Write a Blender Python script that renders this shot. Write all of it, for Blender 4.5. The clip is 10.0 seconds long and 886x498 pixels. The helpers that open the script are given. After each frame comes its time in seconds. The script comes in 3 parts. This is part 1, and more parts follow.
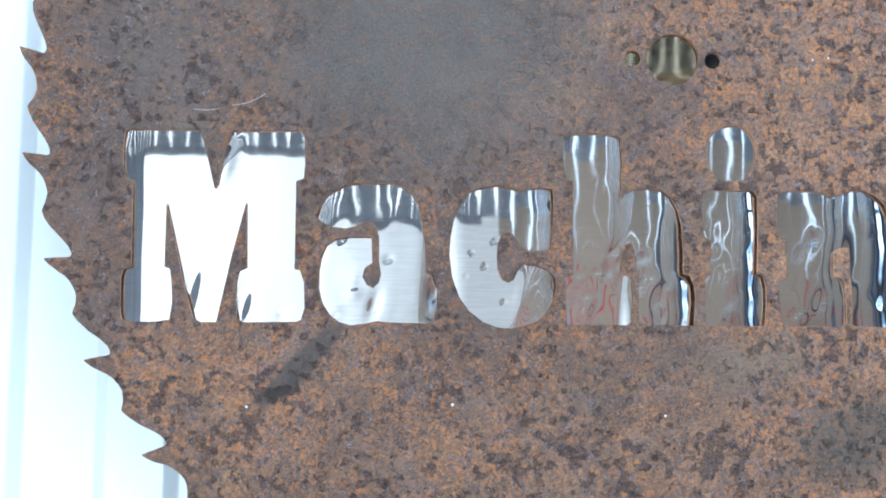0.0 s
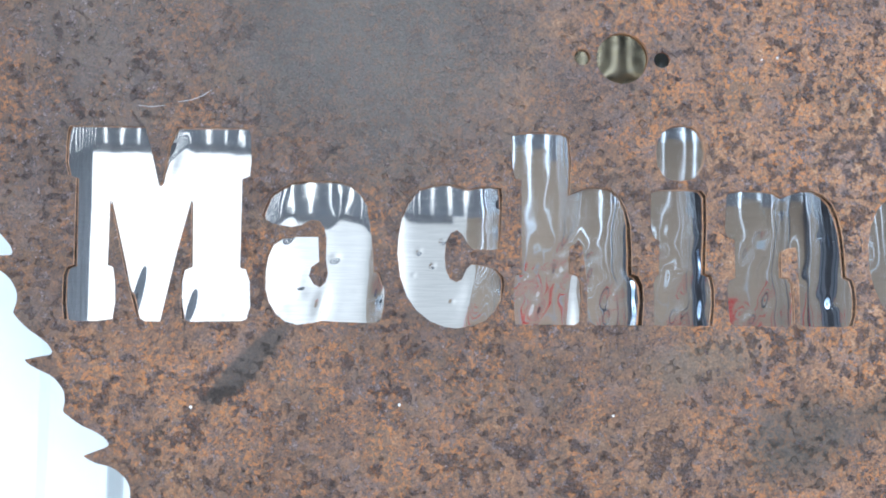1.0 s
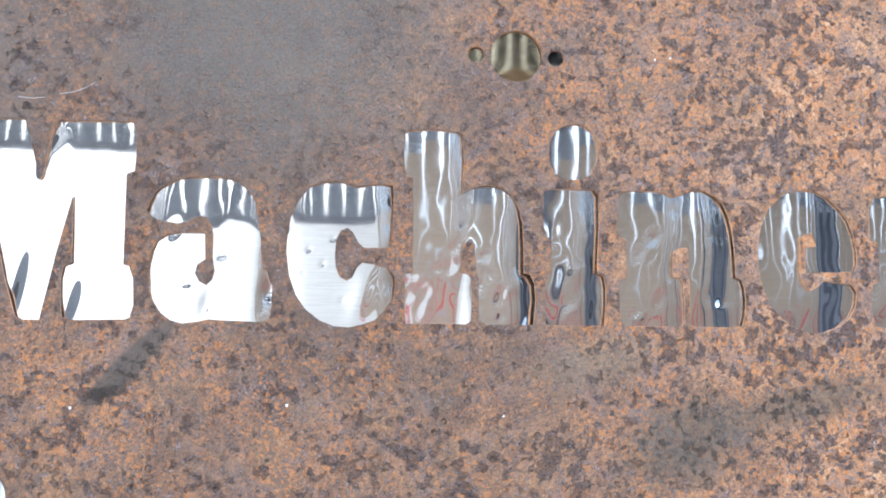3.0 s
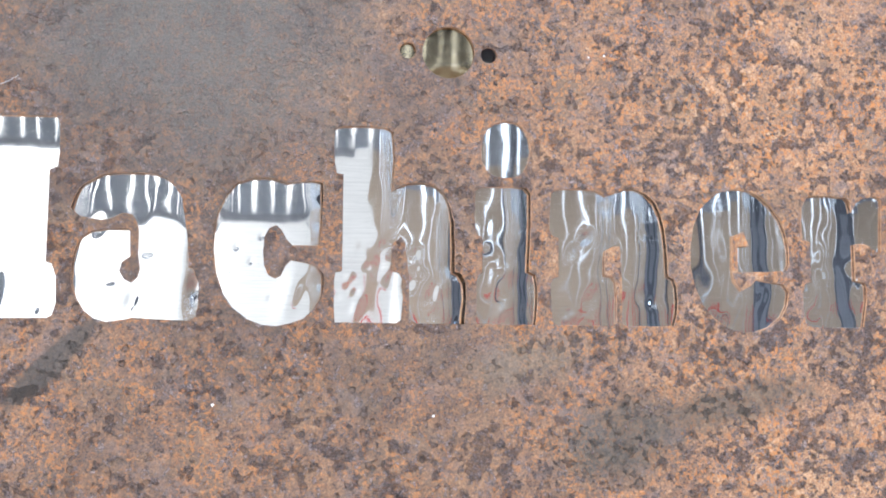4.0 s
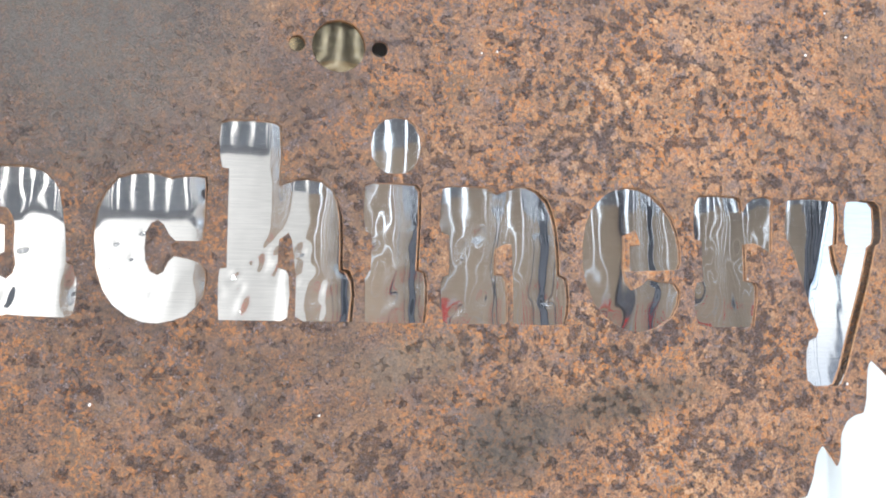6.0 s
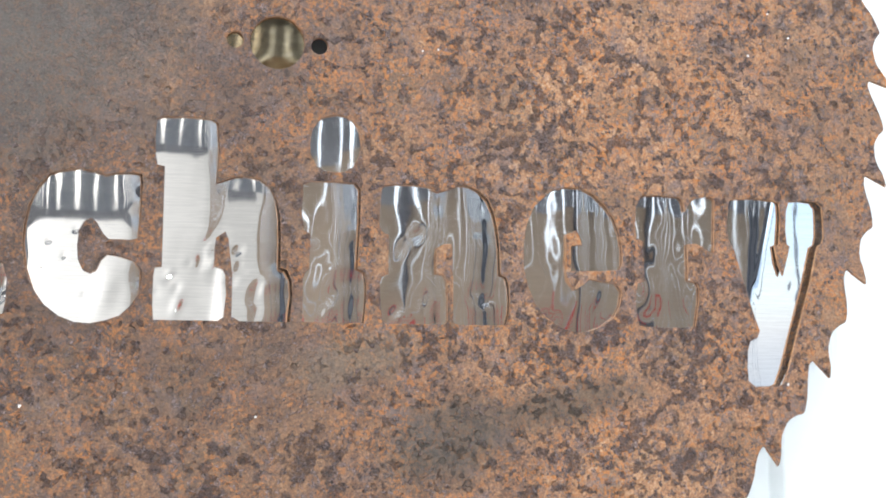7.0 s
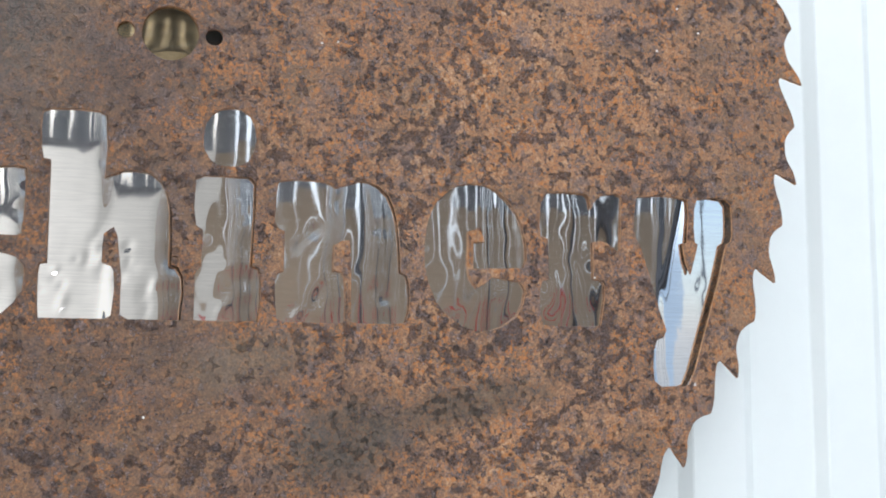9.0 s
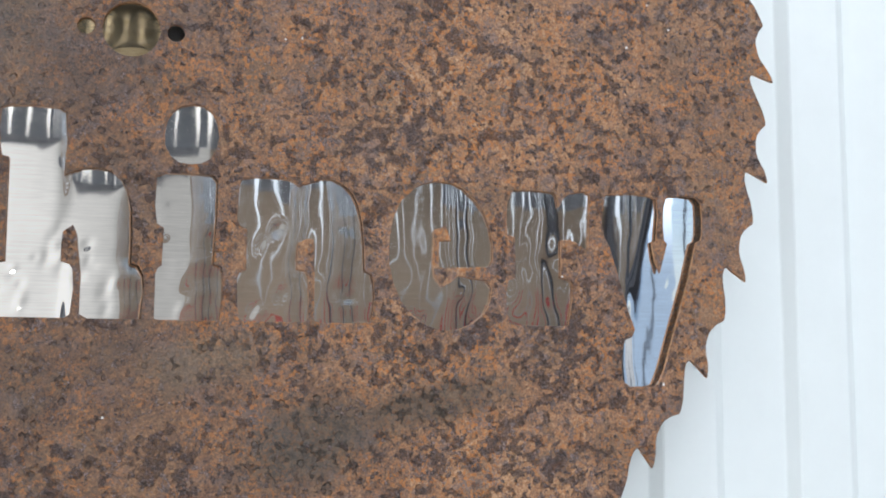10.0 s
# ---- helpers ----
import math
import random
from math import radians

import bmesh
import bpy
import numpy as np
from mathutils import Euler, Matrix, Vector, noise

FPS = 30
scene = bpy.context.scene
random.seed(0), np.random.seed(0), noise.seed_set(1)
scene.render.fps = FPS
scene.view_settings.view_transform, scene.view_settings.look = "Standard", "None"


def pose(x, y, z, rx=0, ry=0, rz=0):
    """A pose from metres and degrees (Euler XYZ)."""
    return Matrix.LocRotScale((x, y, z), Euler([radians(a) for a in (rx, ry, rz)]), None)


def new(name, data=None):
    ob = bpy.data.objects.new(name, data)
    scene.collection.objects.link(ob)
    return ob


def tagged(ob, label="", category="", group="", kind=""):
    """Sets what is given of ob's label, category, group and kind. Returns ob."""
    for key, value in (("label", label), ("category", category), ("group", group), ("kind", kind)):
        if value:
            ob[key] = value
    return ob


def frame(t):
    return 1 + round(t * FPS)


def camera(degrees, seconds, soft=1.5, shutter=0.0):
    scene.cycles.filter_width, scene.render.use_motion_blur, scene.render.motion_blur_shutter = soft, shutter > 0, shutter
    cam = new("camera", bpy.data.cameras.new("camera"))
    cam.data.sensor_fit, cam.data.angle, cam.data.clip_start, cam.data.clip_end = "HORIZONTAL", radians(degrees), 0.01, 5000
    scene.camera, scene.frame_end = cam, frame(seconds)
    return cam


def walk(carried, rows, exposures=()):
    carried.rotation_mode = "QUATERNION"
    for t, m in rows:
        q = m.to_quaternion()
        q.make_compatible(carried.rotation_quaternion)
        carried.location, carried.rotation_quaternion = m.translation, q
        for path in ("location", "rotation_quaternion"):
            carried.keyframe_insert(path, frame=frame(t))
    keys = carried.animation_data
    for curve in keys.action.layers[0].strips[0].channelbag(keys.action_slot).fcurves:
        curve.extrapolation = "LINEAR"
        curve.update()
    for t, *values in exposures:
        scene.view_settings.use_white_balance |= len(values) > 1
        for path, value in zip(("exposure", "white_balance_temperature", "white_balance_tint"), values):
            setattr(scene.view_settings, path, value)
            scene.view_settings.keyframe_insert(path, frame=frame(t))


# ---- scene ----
# The lens and the slow slide of the camera along the blade.
cam = camera(40.9, 10.0, soft=1.9)
PATH = [  # seconds, x, y, z, tilt, yaw, roll
    (0.0, -0.2364, -1.0975, 1.4374, 96.707, -0.992, 0.370),
    (0.5, -0.2228, -1.0938, 1.4385, 96.650, -1.610, 0.370),
    (1.0, -0.2141, -1.0898, 1.4385, 96.670, -2.370, 0.355),
    (1.5, -0.2070, -1.0875, 1.4390, 96.640, -3.255, 0.355),
    (2.0, -0.1982, -1.0845, 1.4382, 96.690, -4.011, 0.338),
    (3.5, -0.1628, -1.0739, 1.4372, 96.765, -6.702, 0.310),
    (4.0, -0.1451, -1.0702, 1.4377, 96.740, -7.497, 0.312),
    (4.5, -0.1344, -1.0669, 1.4368, 96.800, -8.306, 0.306),
    (5.0, -0.1250, -1.0643, 1.4355, 96.870, -9.130, 0.310),
    (5.5, -0.1130, -1.0620, 1.4370, 96.790, -9.819, 0.315),
    (7.0, -0.0738, -1.0547, 1.4358, 96.885, -12.196, 0.270),
    (7.5, -0.0604, -1.0524, 1.4368, 96.840, -12.831, 0.262),
    (8.0, -0.0435, -1.0505, 1.4370, 96.835, -13.278, 0.272),
    (8.5, -0.0251, -1.0481, 1.4370, 96.845, -13.563, 0.265),
    (9.0, -0.0070, -1.0455, 1.4365, 96.876, -13.711, 0.270),
    (9.5, 0.0108, -1.0435, 1.4362, 96.890, -13.740, 0.284),
    (10.0, 0.0242, -1.0420, 1.4375, 96.830, -13.820, 0.292),
]
EXPOSURES = [
    (0.0, -0.16, 5080, 4),
    (1.0, -0.02, 5200, 6),
    (2.0, 0.10, 5400, 8),
    (3.5, 0.30, 5500, 10),
    (4.5, 0.31, 5750, 10),
    (5.5, 0.20, 5900, 10),
    (7.0, -0.10, 6050, 10),
    (8.5, -0.47, 6050, 10),
    (10.0, -0.71, 6000, 10),
]


def glide(x, y, z, tilt, yaw, roll):
    """A level camera turned by yaw, tilted up and rolled about its own axis."""
    return pose(x, y, z, tilt, 0, yaw) @ pose(0, 0, 0, 0, 0, roll)


walk(cam, [(t, glide(*row)) for t, *row in PATH], EXPOSURES)

# ---- light: sky, and area lamps added in the roof, the doorway and a side opening ----
HUB = 1.75          # height of the arbor hole over the floor
BACK = -11.0        # the far wall of the workshop
ROOF = 4.6
WEST, EAST = -6.5, 7.0

world = bpy.data.worlds.new("sky")
scene.world = world
world.use_nodes = True
wn = world.node_tree.nodes
sky = wn.new("ShaderNodeTexSky")
sky.sky_type, sky.sun_disc = "NISHITA", False
sky.sun_elevation, sky.sun_rotation = radians(50), radians(150)
wn["Background"].inputs["Strength"].default_value = 0.1
world.node_tree.links.new(sky.outputs[0], wn["Background"].inputs["Color"])


def area(name, m, sx, sy, watts, colour=(1, 1, 1)):
    lamp = bpy.data.lights.new(name, "AREA")
    lamp.shape, lamp.size, lamp.size_y, lamp.energy, lamp.color = "RECTANGLE", sx, sy, watts, colour
    ob = new(name, lamp)
    ob.matrix_world = m
    return ob


# Overhead key light is assumed: lamps added in unseen roof openings.
ADDED_ROOF_LIGHTS = [(-2.6, -5.4), (0.6, -5.4), (3.8, -5.4)]    # x, y of the middle of each roof light
for rx_, ry_ in ADDED_ROOF_LIGHTS:
    area("added_roof_lamp", pose(rx_, ry_, ROOF + 0.05), 1.4, 9.0, 370, (1.0, 0.98, 0.95))
# Blue glow added at an unseen side opening, to be mirrored in the y.
area("added_side_glow", pose(EAST + 0.06, -8.6, 2.3, 0, 90, 0), 3.0, 3.6, 25, (0.48, 0.70, 1.0))
# Fill lamp added below what the letters mirror; it softens the blade's shadow.
area("added_door_fill", pose(-1.5, BACK - 0.02, 0.60, 90), 3.7, 1.1, 520, (1.0, 0.99, 0.97))


# ---- materials ----
class Net:
    """A node material with short ways to add nodes."""

    def __init__(self, name):
        self.mat = bpy.data.materials.new(name)
        self.mat.use_nodes = True
        self.count = 0
        self.tree = self.mat.node_tree
        self.shader = self.tree.nodes["Principled BSDF"]
        self.coords = self.tree.nodes.new("ShaderNodeTexCoord").outputs["Object"]

    def put(self, socket, value):
        if hasattr(value, "links"):
            self.tree.links.new(value, socket)
        else:
            socket.default_value = value

    def noise(self, scale, detail=5.0, rough=0.6, vector=None, distortion=0.0, stretch=None):
        n = self.tree.nodes.new("ShaderNodeTexNoise")
        v = self.coords if vector is None else vector
        # every noise looks at a place of its own, so that no two of them beat against each other
        self.count += 1
        m = self.tree.nodes.new("ShaderNodeMapping")
        m.inputs["Location"].default_value = (self.count * 1.73, self.count * 2.31, self.count * 0.97)
        m.inputs["Scale"].default_value = stretch or (1, 1, 1)
        self.put(m.inputs["Vector"], v)
        v = m.outputs[0]
        self.put(n.inputs["Vector"], v)
        n.inputs["Scale"].default_value, n.inputs["Detail"].default_value = scale, detail
        n.inputs["Roughness"].default_value, n.inputs["Distortion"].default_value = rough, distortion
        return n.outputs["Fac"]

    def math(self, op, a, b=0.0, c=None):
        n = self.tree.nodes.new("ShaderNodeMath")
        n.operation = op
        self.put(n.inputs[0], a)
        self.put(n.inputs[1], b)
        if c is not None:
            self.put(n.inputs[2], c)
        return n.outputs[0]

    def span(self, value, lo, hi, to_lo=0.0, to_hi=1.0):
        n = self.tree.nodes.new("ShaderNodeMapRange")
        n.interpolation_type = "SMOOTHSTEP"
        self.put(n.inputs[0], value)
        for i, v in enumerate((lo, hi, to_lo, to_hi)):
            self.put(n.inputs[i + 1], v)
        return n.outputs[0]

    def mix(self, fac, a, b):
        n = self.tree.nodes.new("ShaderNodeMix")
        n.data_type = "RGBA"
        self.put(n.inputs[0], fac)
        for socket, v in ((n.inputs[6], a), (n.inputs[7], b)):
            self.put(socket, v if hasattr(v, "links") else (*v, 1))
        return n.outputs[2]

    def ramp(self, fac, stops):
        n = self.tree.nodes.new("ShaderNodeValToRGB")
        e = n.color_ramp.elements
        while len(e) < len(stops):
            e.new(0.5)
        for el, (at, col) in zip(e, stops):
            el.position, el.color = at, (*col, 1)
        self.put(n.inputs[0], fac)
        return n.outputs[0]

    def blot(self, x, z, rx, rz, turn=0.0, soft=0.5, vector=None):
        """1 inside an ellipse on the blade's face, falling to 0 at its rim."""
        sub = self.tree.nodes.new("ShaderNodeMapping")
        sub.vector_type = "TEXTURE"
        sub.inputs["Location"].default_value = (x, 0, z)
        sub.inputs["Rotation"].default_value = (0, radians(-turn), 0)
        sub.inputs["Scale"].default_value = (rx, 1e3, rz)
        self.put(sub.inputs["Vector"], self.coords if vector is None else vector)
        n = self.tree.nodes.new("ShaderNodeVectorMath")
        n.operation = "LENGTH"
        self.put(n.inputs[0], sub.outputs[0])
        return self.span(n.outputs["Value"], 1.0 - soft, 1.0 + soft, 1.0, 0.0)

    def warp(self, scale, amount):
        """The coordinates, shaken by noise, for ragged outlines."""
        n = self.tree.nodes.new("ShaderNodeTexNoise")
        n.inputs["Scale"].default_value, n.inputs["Detail"].default_value = scale, 4
        m = self.tree.nodes.new("ShaderNodeMapping")
        m.inputs["Location"].default_value = (0.317 + 3.1 / scale, 0.443 / scale, 0.271 + 1.7 / scale)
        self.put(m.inputs["Vector"], self.coords)
        self.put(n.inputs["Vector"], m.outputs[0])
        v = self.tree.nodes.new("ShaderNodeVectorMath")
        v.operation = "MULTIPLY_ADD"
        self.put(v.inputs[0], n.outputs["Color"])
        v.inputs[1].default_value = (amount,) * 3
        w = self.tree.nodes.new("ShaderNodeVectorMath")
        w.operation = "SUBTRACT"
        self.put(w.inputs[0], self.coords)
        w.inputs[1].default_value = (amount / 2,) * 3
        self.put(v.inputs[2], w.outputs[0])
        return v.outputs[0]

    def finish(self, colour, rough=0.6, metal=0.0, height=None, relief=0.001, strength=1.0, specular=0.5):
        s = self.shader
        self.put(s.inputs["Base Color"], colour if hasattr(colour, "links") else (*colour, 1))
        self.put(s.inputs["Roughness"], rough)
        self.put(s.inputs["Metallic"], metal)
        self.put(s.inputs["Specular IOR Level"], specular)
        if height is not None:
            b = self.tree.nodes.new("ShaderNodeBump")
            b.inputs["Distance"].default_value, b.inputs["Strength"].default_value = relief, strength
            self.put(b.inputs["Height"], height)
            self.put(s.inputs["Normal"], b.outputs[0])
        return self.mat


def rust():
    n = Net("rusted_steel")
    ragged = n.warp(14, 0.10)
    fine_ragged = n.warp(40, 0.016)
    crumbly = n.warp(150, 0.004)
    large = n.noise(7, 5, 0.6)
    middle = n.noise(33, 7, 0.68, vector=fine_ragged)
    spot = n.noise(130, 6, 0.70, vector=crumbly)
    grain = n.noise(430, 5, 0.75)
    micro = n.noise(1050, 3, 0.7)
    away = lambda v, gain: n.math("MULTIPLY", n.math("SUBTRACT", v, 0.5), gain)
    x = n.tree.nodes.new("ShaderNodeSeparateXYZ")
    n.put(x.inputs[0], ragged)
    rightward = n.span(x.outputs[0], -0.22, 0.34)
    rightward = n.math("MAXIMUM", rightward, n.math("MULTIPLY", n.blot(-0.37, -0.315, 0.15, 0.075, 0, 0.6, ragged), 0.55))
    rightward = n.math("MAXIMUM", rightward, n.math("MULTIPLY", n.blot(-0.03, 0.06, 0.10, 0.13, 0, 0.85, ragged), 0.40))
    rightward = n.math("MAXIMUM", rightward, n.math("MULTIPLY", n.blot(-0.15, -0.37, 0.22, 0.06, 0, 0.6, ragged), 0.40))
    scale = n.blot(-0.235, 0.02, 0.150, 0.120, -15, 0.65, ragged)
    bare = n.math("SUBTRACT", 1.0, n.math("MULTIPLY", scale, 0.9))
    rim = n.span(x.outputs[0], 0.46, 0.57)
    # Bloom: powdery rust, from brown on the left to bright orange on the right.
    tone = n.math("ADD", n.math("ADD", away(middle, 0.80), away(large, 0.95)), n.math("ADD", away(spot, 1.2), 0.46))
    tone = n.math("ADD", tone, n.math("ADD", away(grain, 1.9), away(micro, 1.2)))
    bloom_l = n.ramp(tone, [(0.02, (0.032, 0.025, 0.024)), (0.40, (0.090, 0.063, 0.051)), (0.68, (0.155, 0.085, 0.048)), (1.0, (0.275, 0.150, 0.076))])
    bloom_r = n.ramp(tone, [(0.02, (0.062, 0.040, 0.032)), (0.30, (0.215, 0.125, 0.082)), (0.60, (0.415, 0.220, 0.110)), (1.0, (0.640, 0.430, 0.260))])
    colour = n.mix(rightward, bloom_l, bloom_r)
    # The worn rim is an even brown.
    colour = n.mix(n.math("MULTIPLY", rim, 0.5), colour, n.ramp(grain, [(0.35, (0.125, 0.078, 0.052)), (0.65, (0.285, 0.168, 0.100))]))
    # Olive-brown and violet-grey films.
    film = n.span(n.noise(21, 6, 0.66, vector=fine_ragged), 0.49, 0.60)
    colour = n.mix(n.math("MULTIPLY", film, 0.55), colour, n.ramp(n.math("ADD", grain, away(micro, 0.7)), [(0.32, (0.085, 0.062, 0.047)), (0.68, (0.215, 0.145, 0.095))]))
    violet = n.span(n.noise(44, 7, 0.7, vector=fine_ragged), 0.50, 0.62)
    colour = n.mix(n.math("MULTIPLY", violet, n.span(rightward, 0, 1, 0.35, 0.68)), colour, n.ramp(n.math("ADD", grain, away(micro, 0.8)), [(0.28, (0.085, 0.066, 0.066)), (0.72, (0.260, 0.200, 0.190))]))
    # Fresh orange crumbs gather along the cracks.
    seam = n.span(n.noise(26, 5, 0.65, vector=crumbly), 0.42, 0.60)
    vivid = n.math("MULTIPLY", n.span(n.noise(270, 6, 0.74, vector=crumbly), 0.505, 0.56), n.math("MULTIPLY_ADD", seam, n.span(rightward, 0, 1, 0.55, 0.80), n.span(rightward, 0, 1, 0.06, 0.20)))
    colour = n.mix(n.math("MULTIPLY", vivid, bare), colour, n.ramp(micro, [(0.30, (0.330, 0.112, 0.028)), (0.70, (0.620, 0.265, 0.075))]))
    # Smooth grey mill scale, where the rust has not taken.
    scale2 = n.blot(0.43, 0.20, 0.16, 0.05, 25, 0.4, ragged)
    scale3 = n.blot(-0.48, 0.02, 0.07, 0.14, 0, 0.6, ragged)
    grey = n.ramp(n.math("MULTIPLY_ADD", grain, 0.6, n.math("MULTIPLY", large, 0.4)),
                  [(0.36, (0.076, 0.069, 0.064)), (0.64, (0.136, 0.122, 0.108))])
    m = n.math("MULTIPLY", scale, n.span(spot, 0.62, 0.42, 0.40, 0.92))
    m = n.math("MAXIMUM", m, n.math("MULTIPLY", scale2, 0.7))
    m = n.math("MAXIMUM", m, n.math("MULTIPLY", scale3, 0.45))
    colour = n.mix(m, colour, grey)
    # Scabs: dark purple-grey crust with crumbling edges, crowding in clusters.
    cluster = n.math("ADD", away(n.noise(16, 5, 0.6, vector=ragged), 0.34), away(large, 0.12))
    body = n.math("ADD", n.noise(104, 6, 0.57, vector=crumbly), cluster)
    body = n.math("ADD", body, away(grain, 0.13))
    start = n.math("ADD", n.span(rightward, 0, 1, 0.592, 0.560), n.math("MULTIPLY", rim, 0.045))
    over = n.math("SUBTRACT", body, start)
    crust = n.math("MULTIPLY", n.span(over, 0.0, 0.022), bare)
    crumb = n.noise(420, 5, 0.78)
    scab = n.ramp(n.math("ADD", crumb, away(micro, 1.0)), [(0.30, (0.030, 0.025, 0.027)), (0.50, (0.125, 0.096, 0.096)), (0.72, (0.400, 0.320, 0.310))])
    colour = n.mix(n.math("MULTIPLY", crust, n.span(rightward, 0, 1, 0.45, 0.60)), colour, scab)
    # Small scattered scabs and round pits between them.
    small = n.math("MULTIPLY", n.span(n.math("ADD", n.noise(215, 4, 0.58, vector=crumbly), n.math("MULTIPLY", cluster, 0.6)), 0.580, 0.605), bare)
    colour = n.mix(n.math("MULTIPLY", small, 0.80), colour, scab)
    cells = n.tree.nodes.new("ShaderNodeTexVoronoi")
    cells.inputs["Scale"].default_value = 95
    n.put(cells.inputs["Vector"], n.warp(300, 0.003))
    pick = n.tree.nodes.new("ShaderNodeSeparateColor")
    n.put(pick.inputs[0], cells.outputs["Color"])
    wide = n.span(pick.outputs[1], 0, 1, 0.10, 0.30)
    rare = n.span(pick.outputs[0], 0.66, 0.68)
    pit = n.math("MULTIPLY", n.span(n.math("SUBTRACT", cells.outputs["Distance"], wide), 0.04, -0.06), n.math("MULTIPLY", rare, bare))
    colour = n.mix(n.math("MULTIPLY", pit, 0.55), colour, n.ramp(crumb, [(0.35, (0.022, 0.018, 0.018)), (0.65, (0.085, 0.060, 0.050))]))
    # Darker grey-brown band, pale and greenish patches low on the blade.
    band = n.blot(-0.347, -0.292, 0.054, 0.0115, 47, 0.25, n.warp(60, 0.012))
    colour = n.mix(n.math("MULTIPLY", band, 0.90), colour, n.ramp(grain, [(0.36, (0.052, 0.044, 0.040)), (0.64, (0.088, 0.072, 0.060))]))
    pale = n.blot(0.075, -0.285, 0.055, 0.020, 12, 0.6, fine_ragged)
    colour = n.mix(n.math("MULTIPLY", pale, 0.55), colour, n.ramp(grain, [(0.35, (0.130, 0.100, 0.070)), (0.65, (0.240, 0.190, 0.135))]))
    green = n.math("MAXIMUM", n.blot(0.165, -0.355, 0.060, 0.035, 20, 0.6, fine_ragged), n.blot(0.27, -0.325, 0.075, 0.018, 14, 0.6, fine_ragged))
    colour = n.mix(n.math("MULTIPLY", green, 0.72), colour, n.ramp(n.math("ADD", spot, away(micro, 0.6)), [(0.32, (0.040, 0.042, 0.040)), (0.68, (0.115, 0.094, 0.070))]))
    height = n.math("MULTIPLY_ADD", spot, 0.5, n.math("MULTIPLY", grain, 0.45))
    height = n.math("MULTIPLY_ADD", micro, 0.18, height)
    height = n.math("MULTIPLY_ADD", crust, n.math("MULTIPLY_ADD", crumb, 1.9, 0.0), height)
    height = n.math("MULTIPLY_ADD", small, 0.5, height)
    height = n.math("MULTIPLY_ADD", pit, -0.8, height)
    rough = n.math("ADD", n.span(m, 0, 1, 0.60, 0.46), n.math("MULTIPLY", crust, -0.22))
    return n.finish(colour, rough, 0.0, height, 0.0034, 1.0, 0.6)


def cut_edge():
    n = Net("cut_rusty_edge")
    c = n.ramp(n.noise(160, 4, 0.6), [(0.35, (0.34, 0.17, 0.085)), (0.65, (0.66, 0.37, 0.19))])
    return n.finish(c, 0.6, 0.2, n.noise(300, 3), 0.0006)


def polished():
    n = Net("polished_steel")
    brush = n.noise(30, 3, 0.6, stretch=(1.2, 1.0, 45.0))
    wear = n.math("MULTIPLY_ADD", brush, 0.7, n.math("MULTIPLY", n.noise(25, 4, 0.6), 0.3))
    tone = n.ramp(wear, [(0.3, (0.755, 0.745, 0.725)), (0.7, (0.89, 0.88, 0.86))])
    return n.finish(tone, n.span(brush, 0.3, 0.7, 0.017, 0.031), 1.0, None)


def tarnished():
    n = Net("tarnished_sheet")
    tone = n.ramp(n.noise(60, 5, 0.65, stretch=(1, 1, 6)), [(0.3, (0.36, 0.28, 0.16)), (0.7, (0.50, 0.41, 0.27))])
    return n.finish(tone, n.span(n.noise(90, 4), 0.3, 0.7, 0.030, 0.050), 1.0)


def painted(name, colour, rough=0.4, spread=0.06, scale=3.0, streak=(1, 1, 1), relief=0.0004):
    n = Net(name)
    f = n.math("MULTIPLY_ADD", n.noise(scale * 14, 4, 0.65), 0.4, n.math("MULTIPLY", n.noise(scale, 4, 0.6, stretch=streak), 0.6))
    lo = tuple(max(c * (1 - spread * 2), 0.003) for c in colour)
    c = n.ramp(f, [(0.3, lo), (0.7, tuple(min(c * (1 + spread), 0.9) for c in colour))])
    return n.finish(c, n.span(f, 0.3, 0.7, rough + 0.08, rough - 0.05), 0.0, n.noise(90, 3), relief, 0.4)


def daylight():
    """Hazy glowing backdrop: brightest left of the doorway; beyond the boards its glow is ramped up with height."""
    n = Net("daylight_outside")
    at = n.tree.nodes.new("ShaderNodeSeparateXYZ")
    n.put(at.inputs[0], n.coords)
    veil = n.math("MULTIPLY", n.math("SUBTRACT", n.noise(0.9, 3, 0.5), 0.5), 0.35)
    open_air = n.math("ADD", n.span(n.math("ADD", at.outputs[0], veil), -2.8, 0.7, 1.75, 0.74), veil)
    # Glow behind the gaps, set so that the mirrored lines fade downwards.
    gap_glow = n.span(at.outputs[2], 2.3, 3.7, 0.45, 3.0)
    # Extra glow added high up, for bright lines between boards over the door.
    open_air = n.math("ADD", open_air, n.span(at.outputs[2], 3.62, 4.1, 0.0, 2.6))
    glow = n.math("MULTIPLY_ADD", n.span(at.outputs[0], 0.62, 0.72), n.math("SUBTRACT", gap_glow, open_air), open_air)
    n.put(n.shader.inputs["Emission Color"], n.mix(n.span(at.outputs[0], 0.6, 0.75), (1.0, 0.96, 0.89), (0.86, 0.93, 1.0)))
    n.put(n.shader.inputs["Emission Strength"], glow)
    return n.finish((0.02, 0.02, 0.02), 1.0)


